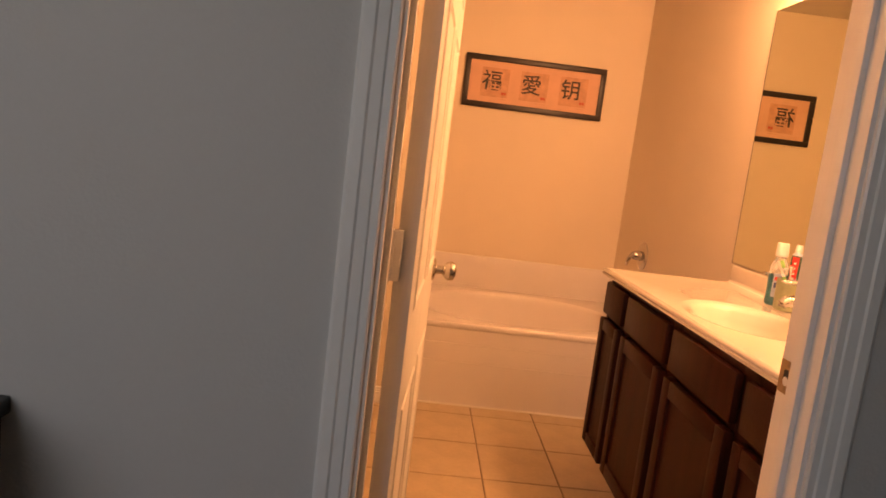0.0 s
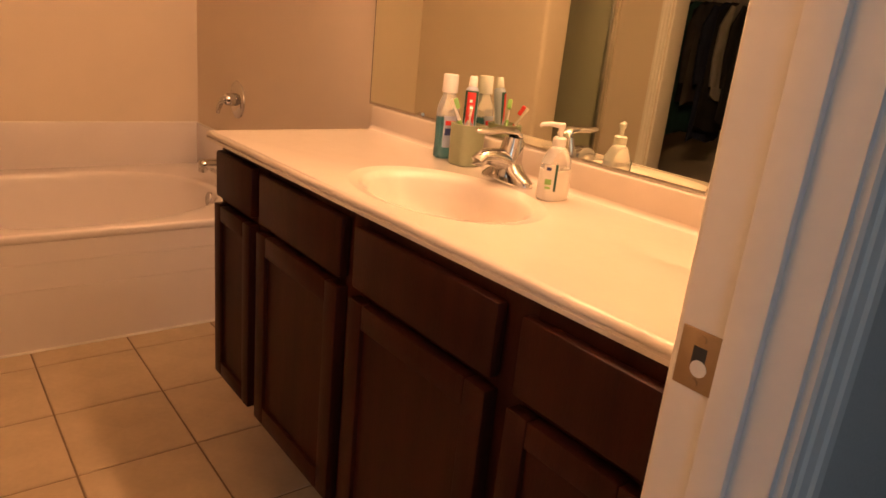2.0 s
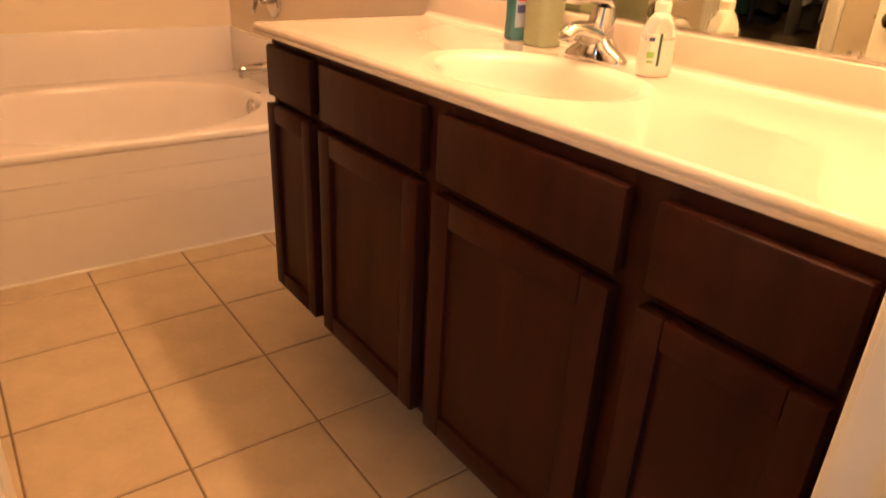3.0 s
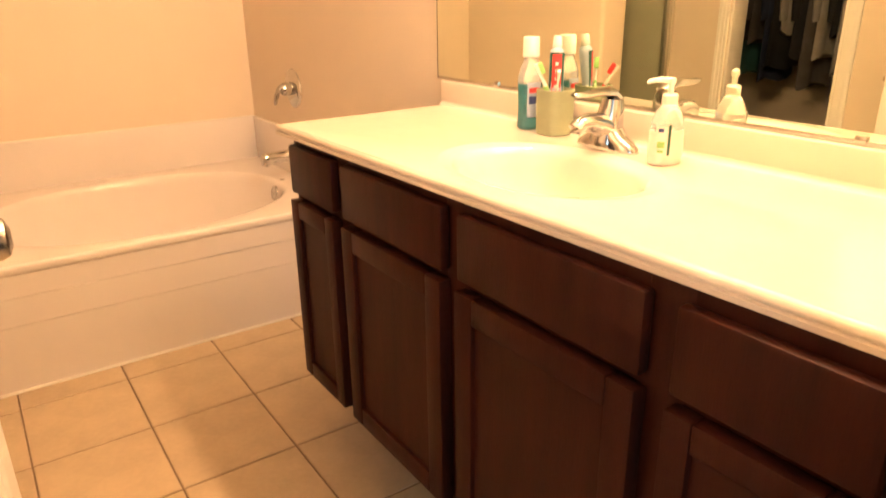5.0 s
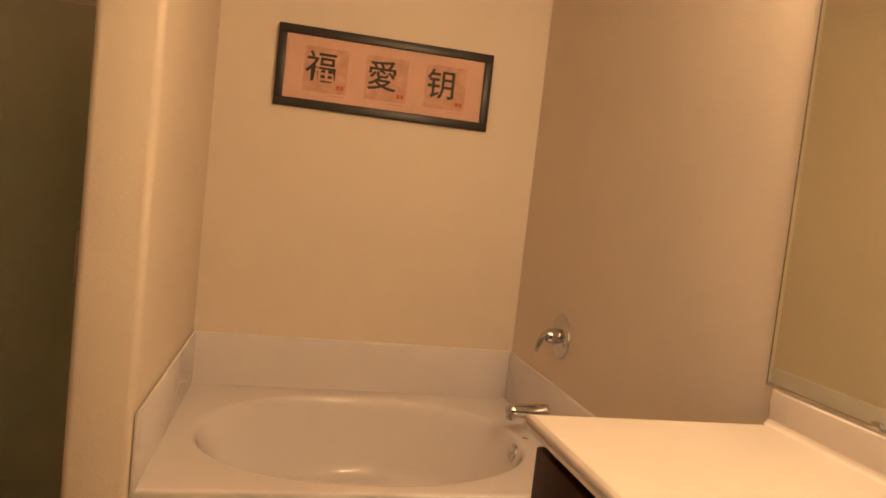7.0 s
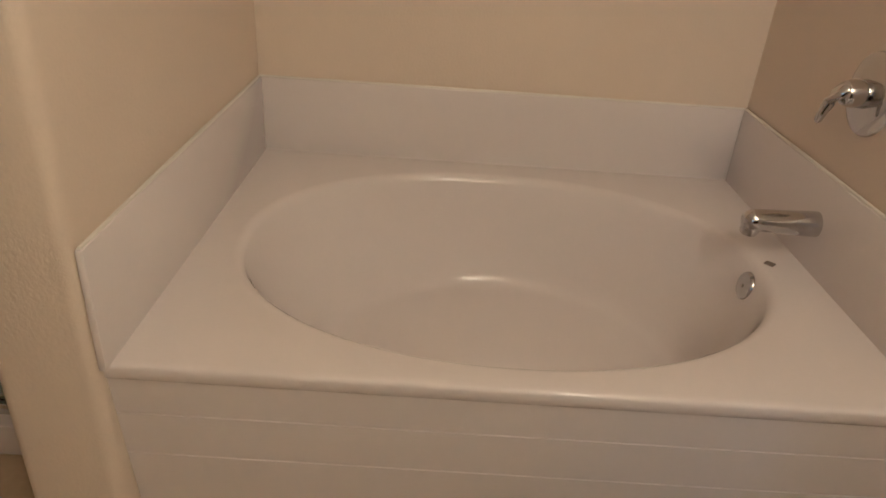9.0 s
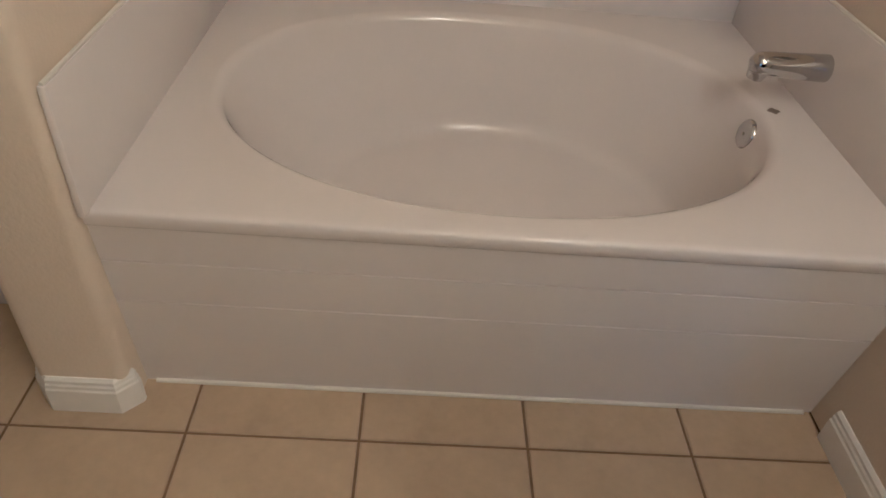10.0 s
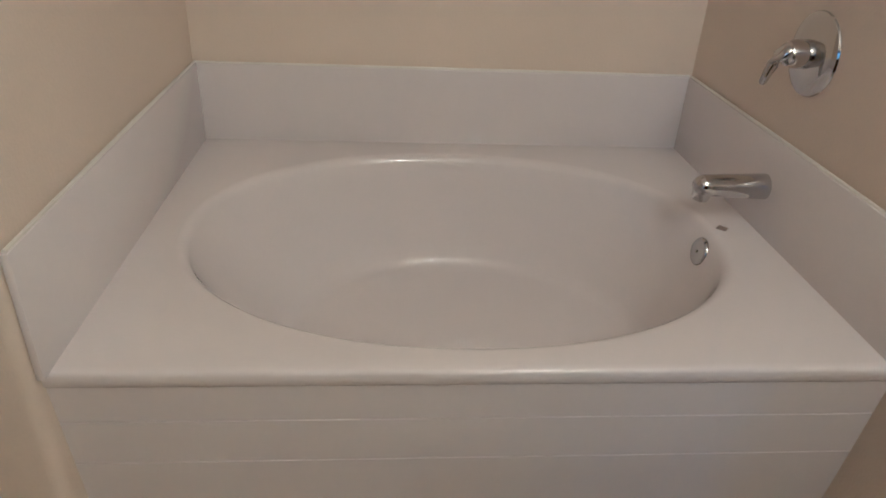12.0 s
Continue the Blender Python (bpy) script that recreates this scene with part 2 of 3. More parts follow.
# baseboards
def baseboard(pts, label="white painted baseboard with a moulded top edge"):
    """A moulded board along a line of floor points; the wall is on the line's right."""
    prof = ((0, 0), (0.013, 0), (0.013, 0.058), (0.0105, 0.062), (0.0105, 0.069), (0.008, 0.073), (0.008, 0.080), (0.003, 0.086), (0, 0.086))
    pts = [Vector((*p, 0)) for p in pts]
    rings = []
    for i, p in enumerate(pts):
        da = (p - pts[i - 1]).normalized() if i else (pts[1] - p).normalized()
        db = (pts[i + 1] - p).normalized() if i < len(pts) - 1 else da
        na, nb = Vector((-da.y, da.x, 0)), Vector((-db.y, db.x, 0))
        nn = (na + nb).normalized()
        k = 1 / max(0.5, nn.dot(na))
        rings.append([p + nn * (k * d) + Vector((0, 0, z)) for d, z in prof])
    ob = part("baseboard", loft(rings), TRIM, smooth=20)
    return tagged(ob, label, "baseboard", kind="structure")


c = 0.024
baseboard([(STUB1, -0.78), (STUB1, STUBY + c), (STUB1 + c, STUBY), (STUB0 - c, STUBY), (STUB0, STUBY + c), (STUB0, -1.024)][::-1])
baseboard([(0, -1.70), (0, -1.04)])
baseboard([(XL, -0.80), (XL, C0 + 0.06)])
baseboard([(XL, C1 - 0.06), (XL, YD)])
baseboard([(OPEN0 - 0.08, YH), (-4.6, YH)])
baseboard([(1.2, YH), (OPEN1 + 0.08, YH)])


# casings: moulded boards round an opening
def casing_bar(name, p0, p1, out, width_dir, w=0.062, label="white moulded door casing"):
    """A casing board from p0 to p1; out: away from the wall; width_dir: away from the opening."""
    prof = ((0, 0), (0, 0.008), (0.004, 0.011), (0.016, 0.011), (0.019, 0.014), (0.036, 0.015), (0.040, 0.018), (0.056, 0.018), (w, 0.014), (w, 0))
    p0, p1, out, wd = (Vector(v) for v in (p0, p1, out, width_dir))
    ax = (p1 - p0).normalized()
    rings = []
    for p, s in ((p0, 0), (p1, 1)):
        rings.append([p + wd * a + out * b + (ax * a if s and abs(ax.z) > 0.5 else Vector()) for a, b in prof])
    return tagged(part(name, loft(rings), TRIM, smooth=25), label, "trim", kind="structure")


for y, o in ((YH, -1), (YD, 1)):
    casing_bar("trim", (OPEN0 - 0.008, y, 0), (OPEN0 - 0.008, y, HEAD), (0, o, 0), (-1, 0, 0))
    casing_bar("trim", (OPEN1 + 0.008, y, 0), (OPEN1 + 0.008, y, HEAD), (0, o, 0), (1, 0, 0))
    casing_bar("trim", (OPEN0 - 0.07, y, HEAD + 0.008), (OPEN1 + 0.07, y, HEAD + 0.008), (0, o, 0), (0, 0, 1))
casing_bar("trim", (XL, C0 + 0.004, 0), (XL, C0 + 0.004, CH), (1, 0, 0), (0, 1, 0), 0.057)
casing_bar("trim", (XL, C1 - 0.004, 0), (XL, C1 - 0.004, CH), (1, 0, 0), (0, -1, 0))
casing_bar("trim", (XL, C1 - 0.066, CH + 0.004), (XL, C0 + 0.066, CH + 0.004), (1, 0, 0), (0, 0, 1))
for nm, d in (("jamb_hinge", (OPEN0 - 0.02, OPEN0, YH - 0.001, YD + 0.001, 0, HEAD)), ("jamb_strike", (OPEN1, OPEN1 + 0.02, YH - 0.001, YD + 0.001, 0, HEAD)),
              ("jamb_head", (OPEN0 - 0.02, OPEN1 + 0.02, YH - 0.001, YD + 0.001, HEAD, HEAD + 0.02)),
              ("stop_strike", (OPEN1 - 0.011, OPEN1, YH + 0.035, YH + 0.068, 0, HEAD)), ("stop_hinge", (OPEN0, OPEN0 + 0.011, YH + 0.035, YH + 0.068, 0, HEAD)),
              ("stop_head", (OPEN0 + 0.011, OPEN1 - 0.011, YH + 0.035, YH + 0.068, HEAD - 0.011, HEAD)),
              ("jamb_closet", (XL - 0.122, XL + 0.001, C0 - 0.016, C0, 0, CH)), ("jamb_closet_south", (XL - 0.122, XL + 0.001, C1, C1 + 0.016, 0, CH)),
              ("jamb_closet_head", (XL - 0.122, XL + 0.001, C1 + 0.016, C0 - 0.016, CH - 0.016, CH))):
    slab(nm, d, TRIM, "white painted door jamb", category="trim", bevel=0.0015)


# ---- bathtub ----
DZ, DY = 0.455, -1.030


def bathtub():
    t = thing("bathtub", "white acrylic drop-in bathtub with an oval basin", "bathtub", (-0.6825, -0.52, 0))
    inv = Matrix.Translation((0.6825, 0.52, 0))
    cx, cy, n = -0.692, -0.535, 96
    a, b = 0.578, 0.432
    rings = []
    # the deck's outer edge, then rounded rim, then the walls down to the floor
    outer = []
    x0, x1, y0, y1 = STUB0 + 0.004, -0.004, DY + 0.016, -0.004
    for i in range(n):
        ang = 2 * math.pi * i / n
        c, s = math.cos(ang), math.sin(ang)
        k = min((x1 - cx if c > 0 else cx - x0) / max(abs(c), 1e-6), (y1 - cy if s > 0 else cy - y0) / max(abs(s), 1e-6))
        outer.append((cx + c * k, cy + s * k, DZ))
    # pull the nearest ring points into the four corners
    for qx, qy in ((x0, y0), (x0, y1), (x1, y0), (x1, y1)):
        j = min(range(n), key=lambda i: (outer[i][0] - qx) ** 2 + (outer[i][1] - qy) ** 2)
        outer[j] = (qx, qy, DZ)
    rings.append(outer)
    rings.append(ellipse(cx, cy, DZ, a + 0.012, b + 0.012, n, 2.15))
    for d, z in ((0.004, -0.002), (-0.006, -0.008), (-0.012, -0.02), (-0.018, -0.04), (-0.030, -0.09), (-0.046, -0.16), (-0.062, -0.22), (-0.074, -0.26), (-0.084, -0.283), (-0.097, -0.299), (-0.113, -0.306), (-0.13, -0.308)):
        lean = 0.045 * min(1, max(0, -z - 0.03) / 0.25)
        rings.append(ellipse(cx + lean * 0.7, cy, DZ + z, a + d * 1.0 - lean, b + d * 0.85, n, 2.15))
    rings.append(ellipse(cx + 0.03, cy, DZ - 0.314, 0.06, 0.05, n, 2))
    bm = loft(rings, close_first=False)
    basin = part("basin", turned(bm, inv), ACRYLIC, t, smooth=50)
    # front lip and apron, with two shallow grooves across it
    prof = [(DY + 0.016, DZ), (DY + 0.007, DZ - 0.0004), (DY + 0.0035, DZ - 0.0018), (DY + 0.0012, DZ - 0.0042), (DY, DZ - 0.008), (DY + 0.001, DZ - 0.026), (DY + 0.006, DZ - 0.032)]
    lip, prof = prof, prof[-1:]
    for z in (0.345, 0.245):
        yy = DY + 0.006 + (0.42 - z) * 0.10
        prof += [(yy, z + 0.0016), (yy + 0.0028, z + 0.0010), (yy + 0.0028, z - 0.0008), (yy + 0.0003, z - 0.0016)]
    prof += [(DY + 0.050, 0.001), (DY + 0.08, 0.001), (DY + 0.08, DZ - 0.05)]
    rows = [[(x, y, z) for y, z in prof] for x in (STUB0 + 0.0008, -0.0008)]
    part("apron", turned(loft(rows, False, False, cyclic=False), inv), ACRYLIC, t, "white grooved front apron", smooth=4)
    part("lip", turned(loft([[(x, y, z) for y, z in lip] for x in (STUB0 + 0.0008, -0.0008)], False, False, cyclic=False), inv), ACRYLIC, t, "rounded front lip", smooth=60)
    # upstands on three walls
    for d in ((STUB0 + 0.001, STUB0 + 0.014, STUBY + 0.008, -0.014, DZ - 0.004, 0.668), (STUB0 + 0.001, -0.001, -0.014, -0.001, DZ - 0.004, 0.664), (-0.014, -0.001, DY - 0.004, -0.014, DZ - 0.004, 0.664)):
        part("upstand", turned(box(*d, bevel=0.004), inv), ACRYLIC, t, "white acrylic wall upstand")
    # overflow plate in the tap end of the basin, with two screws
    ov = part("overflow_plate", lathe([(0.034, 0), (0.034, 0.004), (0.030, 0.009), (0.012, 0.011), (0.0, 0.011)][:4], n=28), CHROME, t, "chrome overflow plate")
    ov.matrix_local = inv @ look((-0.134, -0.545, 0.402), (0.9, -0.545, 0.22))
    screw = part("screw", lathe([(0.004, 0.011), (0.004, 0.013), (0.002, 0.0135)], n=10), NICKEL, ov)
    tag = part("sticker", turned(box(-0.011, 0.011, -0.011, 0.011, 0, 0.0006), inv @ pose(-0.090, -0.530, DZ + 0.0006, 0, 0, 45)), NICKEL, t, "small grey diamond sticker on the rim")
    return t


bathtub()
for pts in (((STUB0 + 0.008, STUBY + 0.012, 0.669), (STUB0 + 0.008, -0.5, 0.669), (STUB0 + 0.008, -0.008, 0.667)), ((STUB0 + 0.01, -0.007, 0.665), (-0.7, -0.007, 0.665), (-0.01, -0.007, 0.665)), ((-0.007, -0.008, 0.665), (-0.007, -0.5, 0.665), (-0.007, DY, 0.665))):
    tagged(part("sealant_bead", tube(pts, [0.0035, 0.0045, 0.0035], 8), CAULK), "cream sealant bead along the tub upstand", "sealant", kind="structure")
# bead of sealant along the apron's foot
tagged(part("sealant_bead", tube([(STUB0 + 0.02, DY + 0.047, 0.003), (-0.7, DY + 0.047, 0.003), (-0.02, DY + 0.047, 0.003)], 0.005, 8), CAULK), "white sealant bead along the tub apron", "sealant", kind="structure")


def tub_spout():
    t = thing("tub_spout", "polished chrome tub spout on the wall", "tub spout", (0, -0.522, 0.557))
    part("spout_body", turned(lathe([(0.0285, 0.001), (0.0290, 0.004), (0.0285, 0.03), (0.0265, 0.09), (0.0252, 0.138), (0.0240, 0.158), (0.0205, 0.168), (0.0140, 0.1745), (0.005, 0.177)], n=32), pose(0, 0, 0, 0, -90, 0)), CHROME, t)
    part("outlet", tube([(-0.148, 0, -0.004), (-0.154, 0, -0.020), (-0.158, 0, -0.031), (-0.1585, 0, -0.034)], [0.0215, 0.0205, 0.0185, 0.015], 24), CHROME, t, "downturned outlet")


def tub_valve():
    t = thing("tub_valve", "chrome single-lever tub mixer on the wall", "tub valve", (0, -0.537, 0.851))
    part("escutcheon", turned(lathe([(0.082, 0), (0.084, 0.002), (0.082, 0.006), (0.070, 0.011), (0.045, 0.014), (0.030, 0.016)], n=40), pose(-0.014 + 0.014, 0, 0, 0, -90, 0)), CHROME, t)
    part("hub", turned(lathe([(0.029, 0.014), (0.028, 0.044), (0.024, 0.058), (0.012, 0.065)], n=24), pose(0, 0, 0, 0, -90, 0)), CHROME, t)
    part("lever", tube([(-0.045, 0, 0.006), (-0.060, 0, 0.004), (-0.072, 0.001, -0.006), (-0.080, 0.002, -0.022), (-0.085, 0.004, -0.040), (-0.089, 0.006, -0.060), (-0.090, 0.006, -0.065)], [0.021, 0.020, 0.016, 0.0125, 0.010, 0.008, 0.004], 18, squash=0.8), CHROME, t)


tub_spout()
tub_valve()


# ---- framed calligraphy ----
def glyph(char, size, name, parent, m):
    """A written character as flat ink."""
    cu = bpy.data.curves.new("tmp_text", "FONT")
    cu.body, cu.size, cu.align_x, cu.align_y, cu.extrude = char, size, "CENTER", "CENTER", 0.0004
    cu.offset = 0.0012
    ob = new("tmp_text", cu)
    me = bpy.data.meshes.new_from_object(ob.evaluated_get(bpy.context.evaluated_depsgraph_get()))
    bpy.data.objects.remove(ob)
    bpy.data.curves.remove(cu)
    me.materials.clear()
    me.materials.append(INK)
    o = new(name, me)
    o.parent, o.matrix_local = parent, m
    return o


def framed_picture():
    x0, x1, z0, z1 = -1.135, -0.240, 1.618, 1.942
    cx, cz, w, h, f = (x0 + x1) / 2, (z0 + z1) / 2, x1 - x0, z1 - z0, 0.034
    t = thing("framed_picture", "black-framed print of three brush-written Chinese characters on the wall", "picture", (cx, 0, cz))
    bars = ((-w / 2, w / 2, h / 2 - f, h / 2), (-w / 2, w / 2, -h / 2, -h / 2 + f), (-w / 2, -w / 2 + f, -h / 2 + f, h / 2 - f), (w / 2 - f, w / 2, -h / 2 + f, h / 2 - f))
    for a, b, c, d in bars:
        part("frame_bar", box(a, b, -0.024, -0.002, c, d, 0.003), BLACKFRAME, t)
    part("print", box(-w / 2 + f - 0.004, w / 2 - f + 0.004, -0.010, -0.003, -h / 2 + f - 0.004, h / 2 - f + 0.004), PAPER, t, "peach paper mount")
    for ch, u in (("福", -0.250), ("愛", 0.0), ("钥", 0.252)):
        card = part("card", box(u - 0.088, u + 0.088, -0.0114, -0.0104, -0.092, 0.088), CARD, t, "aged paper card with one character")
        glyph(ch, 0.130, "character", card, pose(u - 0.018, -0.0119, 0.0, 90))
        part("seal", box(u + 0.048, u + 0.062, -0.0124, -0.0116, -0.075, -0.058), SEAL, card)
        part("seal", box(u + 0.065, u + 0.078, -0.0124, -0.0116, -0.075, -0.058), SEAL, card)
        part("caption", box(u + 0.018, u + 0.082, -0.0122, -0.0116, -0.104, -0.100), CARD, card)


framed_picture()

# ---- vanity ----
VY0, VY1, VX, VZ = -1.712, -3.260, -0.550, 0.921
COLS = ((-1.737, -1.985), (-2.030, -2.440), (-2.488, -2.910), (-2.958, -3.215))


def vanity_cabinet():
    t = thing("vanity_cabinet", "espresso-stained wooden vanity cabinet with drawers and doors", "cabinet", (-0.26, -2.47, 0))
    inv = Matrix.Translation((0.26, 2.47, 0))
    fx, zb, zt = -0.507, 0.188, VZ - 0.026
    for d in ((fx + 0.02, -0.003, VY1 + 0.004, VY1 + 0.020, zb, zt), (fx + 0.02, -0.003, VY0 - 0.028, VY0 - 0.012, zb, zt), (fx + 0.02, -0.003, VY1 + 0.020, VY0 - 0.028, zb, zb + 0.016),
              (fx + 0.02, fx + 0.024, VY1 + 0.020, VY0 - 0.028, zb + 0.016, zt), (-0.009, -0.003, VY1 + 0.020, VY0 - 0.028, zb + 0.016, zt)):
        part("carcass_panel", turned(box(*d), inv), WOOD, t)
    ys = [VY0 - 0.010, *[v for c in COLS for v in c], VY1 + 0.003]
    for k in range(0, 10, 2):
        a, b = ys[k], ys[k + 1]
        part("stile", turned(box(fx, fx + 0.02, b - 0.012, a + 0.0 if k == 0 else a + 0.012, zb, zt, 0.001), inv), WOOD, t)
    for a, b in COLS:
        for z0, z1 in ((0.858, zt), (0.724, 0.756), (zb, 0.225)):
            part("rail", turned(box(fx + 0.001, fx + 0.019, b + 0.012, a - 0.012, z0, z1), inv), WOOD, t)
    # shade of the recess under the cabinet is painted in as near-black
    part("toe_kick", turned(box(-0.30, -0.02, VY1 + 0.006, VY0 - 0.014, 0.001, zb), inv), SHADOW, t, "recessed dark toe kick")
    for a, b in COLS:
        # drawer front with an eased edge
        bm = box(-0.532, fx - 0.001, b, a, 0.744, 0.872, 0.007, 2)
        part("drawer_front", turned(bm, inv), WOOD, t)
        # framed door with a recessed panel
        z0, z1, s = 0.202, 0.725, 0.052 if a - b > 0.3 else 0.045
        door = part("door", turned(box(-0.527, fx - 0.001, b + s - 0.004, a - s + 0.004, z0 + s - 0.004, z1 - s + 0.004), inv), WOOD, t, "flat-panel cabinet door")
        for y0, y1, q0, q1 in ((b, b + s, z0, z1), (a - s, a, z0, z1), (b + s, a - s, z1 - s, z1), (b + s, a - s, z0, z0 + s)):
            part("door_rail", turned(box(-0.537, fx - 0.001, y0, y1, q0, q1, 0.0035), inv), WOOD, door)


def skew(y):
    """The counter's front edge is skewed to fit the camera's view, closer to the wall at the doorway."""
    return 0.005 + 0.034 * (VY0 - y) / (VY0 - VY1)


def vanity_top():
    t = thing("countertop", "cream cultured-marble vanity top with integral oval sink", "countertop", (-0.28, -2.46, VZ))
    inv = Matrix.Translation((0.28, 2.46, -VZ))
    cx, cy, n = -0.312, -2.475, 80
    x0, x1, y0, y1 = VX + 0.012, -0.001, VY1, VY0 + 0.0
    outer = []
    for i in range(n):
        c, s = math.cos(2 * math.pi * i / n), math.sin(2 * math.pi * i / n)
        k = min((x1 - cx if c > 0 else cx - x0) / max(abs(c), 1e-6), (y1 - cy if s > 0 else cy - y0) / max(abs(s), 1e-6))
        outer.append((cx + c * k, cy + s * k, VZ))
    for qx, qy in ((x0, y0), (x0, y1), (x1, y0), (x1, y1)):
        j = min(range(n), key=lambda i: (outer[i][0] - qx) ** 2 + (outer[i][1] - qy) ** 2)
        outer[j] = (qx, qy, VZ)
    outer = [(x + skew(y) * (x1 - x) / (x1 - x0), y, z) for x, y, z in outer]
    rings = [outer]
    # raised lip, shallow shelf, bowl
    for a, b, z in ((0.186, 0.262, 0), (0.181, 0.257, 0.0008), (0.175, 0.251, 0.0006), (0.170, 0.246, -0.0008), (0.158, 0.228, -0.0022), (0.150, 0.216, -0.006), (0.142, 0.206, -0.018), (0.134, 0.194, -0.045),
                    (0.122, 0.175, -0.080), (0.100, 0.142, -0.108), (0.070, 0.098, -0.125), (0.030, 0.034, -0.132)):
        rings.append(ellipse(cx, cy, VZ + z, a, b, n))
    part("sink", turned(loft(rings, False), inv), MARBLE, t, smooth=50)
    # moulded edge along the front and the open end
    prof = ((0.012, 0.0), (0.006, -0.001), (0.001, -0.006), (0.0, -0.011), (0.004, -0.0125), (0.004, -0.0155), (-0.001, -0.018), (0.0, -0.026), (0.006, -0.029), (0.05, -0.029))
    rows = []
    rows.append([(VX + skew(VY1) + d, VY1, VZ + z) for d, z in prof])
    rows.append([(VX + skew(VY0) + d, VY0 + 0.012 - d, VZ + z) for d, z in prof])
    rows.append([(-0.001, VY0 + 0.012 - d, VZ + z) for d, z in prof])
    part("edge", turned(loft(rows, False, False, cyclic=False), inv), MARBLE, t, "double-moulded front edge", smooth=50)
    part("backsplash", turned(box(-0.019, -0.001, VY1, VY0 + 0.012, VZ - 0.001, 0.993, 0.004, 3), inv), MARBLE, t)
    # cove between top and backsplash
    rows = [[(-0.019 - 0.012 * (1 - math.sin(q)), y, VZ + 0.012 * (1 - math.cos(q))) for q in [k * math.pi / 10 for k in range(6)]] for y in (VY1, VY0 + 0.011)]
    part("cove", turned(loft(rows, False, False, cyclic=False), inv), MARBLE, t, smooth=60)
    part("drain", turned(lathe([(0.024, -0.134 + VZ), (0.024, -0.130 + VZ), (0.015, -0.128 + VZ)], cx, cy), inv), CHROME, t, "chrome pop-up drain")


vanity_cabinet()
vanity_top()


def faucet():
    t = thing("faucet", "polished chrome single-lever centreset faucet on the vanity", "faucet", (-0.098, -2.437, VZ))
    part("base", loft([ellipse(0, 0, z, a, b, 36, 2.5) for a, b, z in ((0.028, 0.079, 0.0), (0.029, 0.080, 0.004), (0.0275, 0.078, 0.011), (0.026, 0.068, 0.020), (0.027, 0.046, 0.032), (0.027, 0.030, 0.048))]), CHROME, t)
    part("spout", tube([(0.004, 0, 0.040), (-0.03, 0, 0.057), (-0.062, 0, 0.063), (-0.083, 0, 0.061), (-0.094, 0, 0.052), (-0.097, 0, 0.043)], [0.031, 0.026, 0.0215, 0.0195, 0.018, 0.014], 22, squash=0.9), CHROME, t)
    part("neck", tube([(-0.004, 0, 0.015), (0.000, 0, 0.05), (0.006, 0, 0.085), (0.008, 0, 0.104)], [0.033, 0.031, 0.026, 0.023], 22), CHROME, t)
    part("handle", tube([(0.014, 0, 0.092), (0.013, 0, 0.108), (0.000, 0, 0.119), (-0.035, 0, 0.122), (-0.075, 0, 0.119), (-0.100, 0, 0.121), (-0.108, 0, 0.122)], [0.018, 0.023, 0.021, 0.017, 0.0145, 0.012, 0.006], 20, squash=0.48), CHROME, t)
    part("lift_rod", tube([(0.026, 0, 0.01), (0.026, 0, 0.06)], 0.0025, 8), CHROME, t)


def squared(a, b, power, q, z):
    """A point on a rounded-square section, at the angle q from its front."""
    sn, cs = math.sin(q), math.cos(q)
    return (a * math.copysign(abs(sn) ** (2 / power), sn), -b * math.copysign(abs(cs) ** (2 / power), cs), z)


def mouthwash_bottle():
    t = thing("mouthwash_bottle", "clear mouthwash bottle half full of teal liquid with white cap", "bottle", (-0.066, -2.152, VZ))
    sh = [(0.026, 0), (0.030, 0.004), (0.0305, 0.012), (0.029, 0.05), (0.0305, 0.10), (0.030, 0.125), (0.026, 0.143), (0.019, 0.158), (0.0165, 0.168), (0.0165, 0.178)]
    part("shell", lathe([(0.0304, 0.1085)] + sh[5:], n=28, squash=0.78, power=2.6), CLEAR, t, "clear plastic shell").visible_shadow = False
    part("liquid", lathe([*sh[:5], (0.0304, 0.108)], n=28, squash=0.78, power=2.6), TEAL, t, "teal mouthwash")
    cap = [(0.020, 0.170), (0.0205, 0.174), (0.0205, 0.176), (0.0195, 0.213), (0.018, 0.216), (0.005, 0.2165)]
    part("cap", lathe(cap, n=30), WHITE, t, "white screw cap")
    for z0, z1, m, nm in ((0.030, 0.112, PALE, "label"), (0.088, 0.100, RED, "red_print"), (0.062, 0.080, NAVY, "navy_print")):
        k = 0.0 if nm == "label" else 0.0004
        rows = [[squared(0.0312 + k, 0.0243 + k, 2.6, q, z) for q in [-0.22 + 0.8 * (-0.75 + i * 0.12) * (1 if nm == "label" else 0.7) for i in range(13)]] for z in (z0, z1)]
        part(nm, loft(rows, False, False, cyclic=False), m, t)


def toothbrush_cup():
    t = thing("toothbrush_cup", "sage green ceramic toothbrush tumbler on the vanity", "cup", (-0.068, -2.243, VZ))
    part("tumbler", lathe([(0.034, 0), (0.037, 0.003), (0.0375, 0.02), (0.039, 0.10), (0.0395, 0.103), (0.037, 0.104), (0.036, 0.10), (0.034, 0.012), (0.01, 0.010)], n=32, power=3.2), SAGE, t)


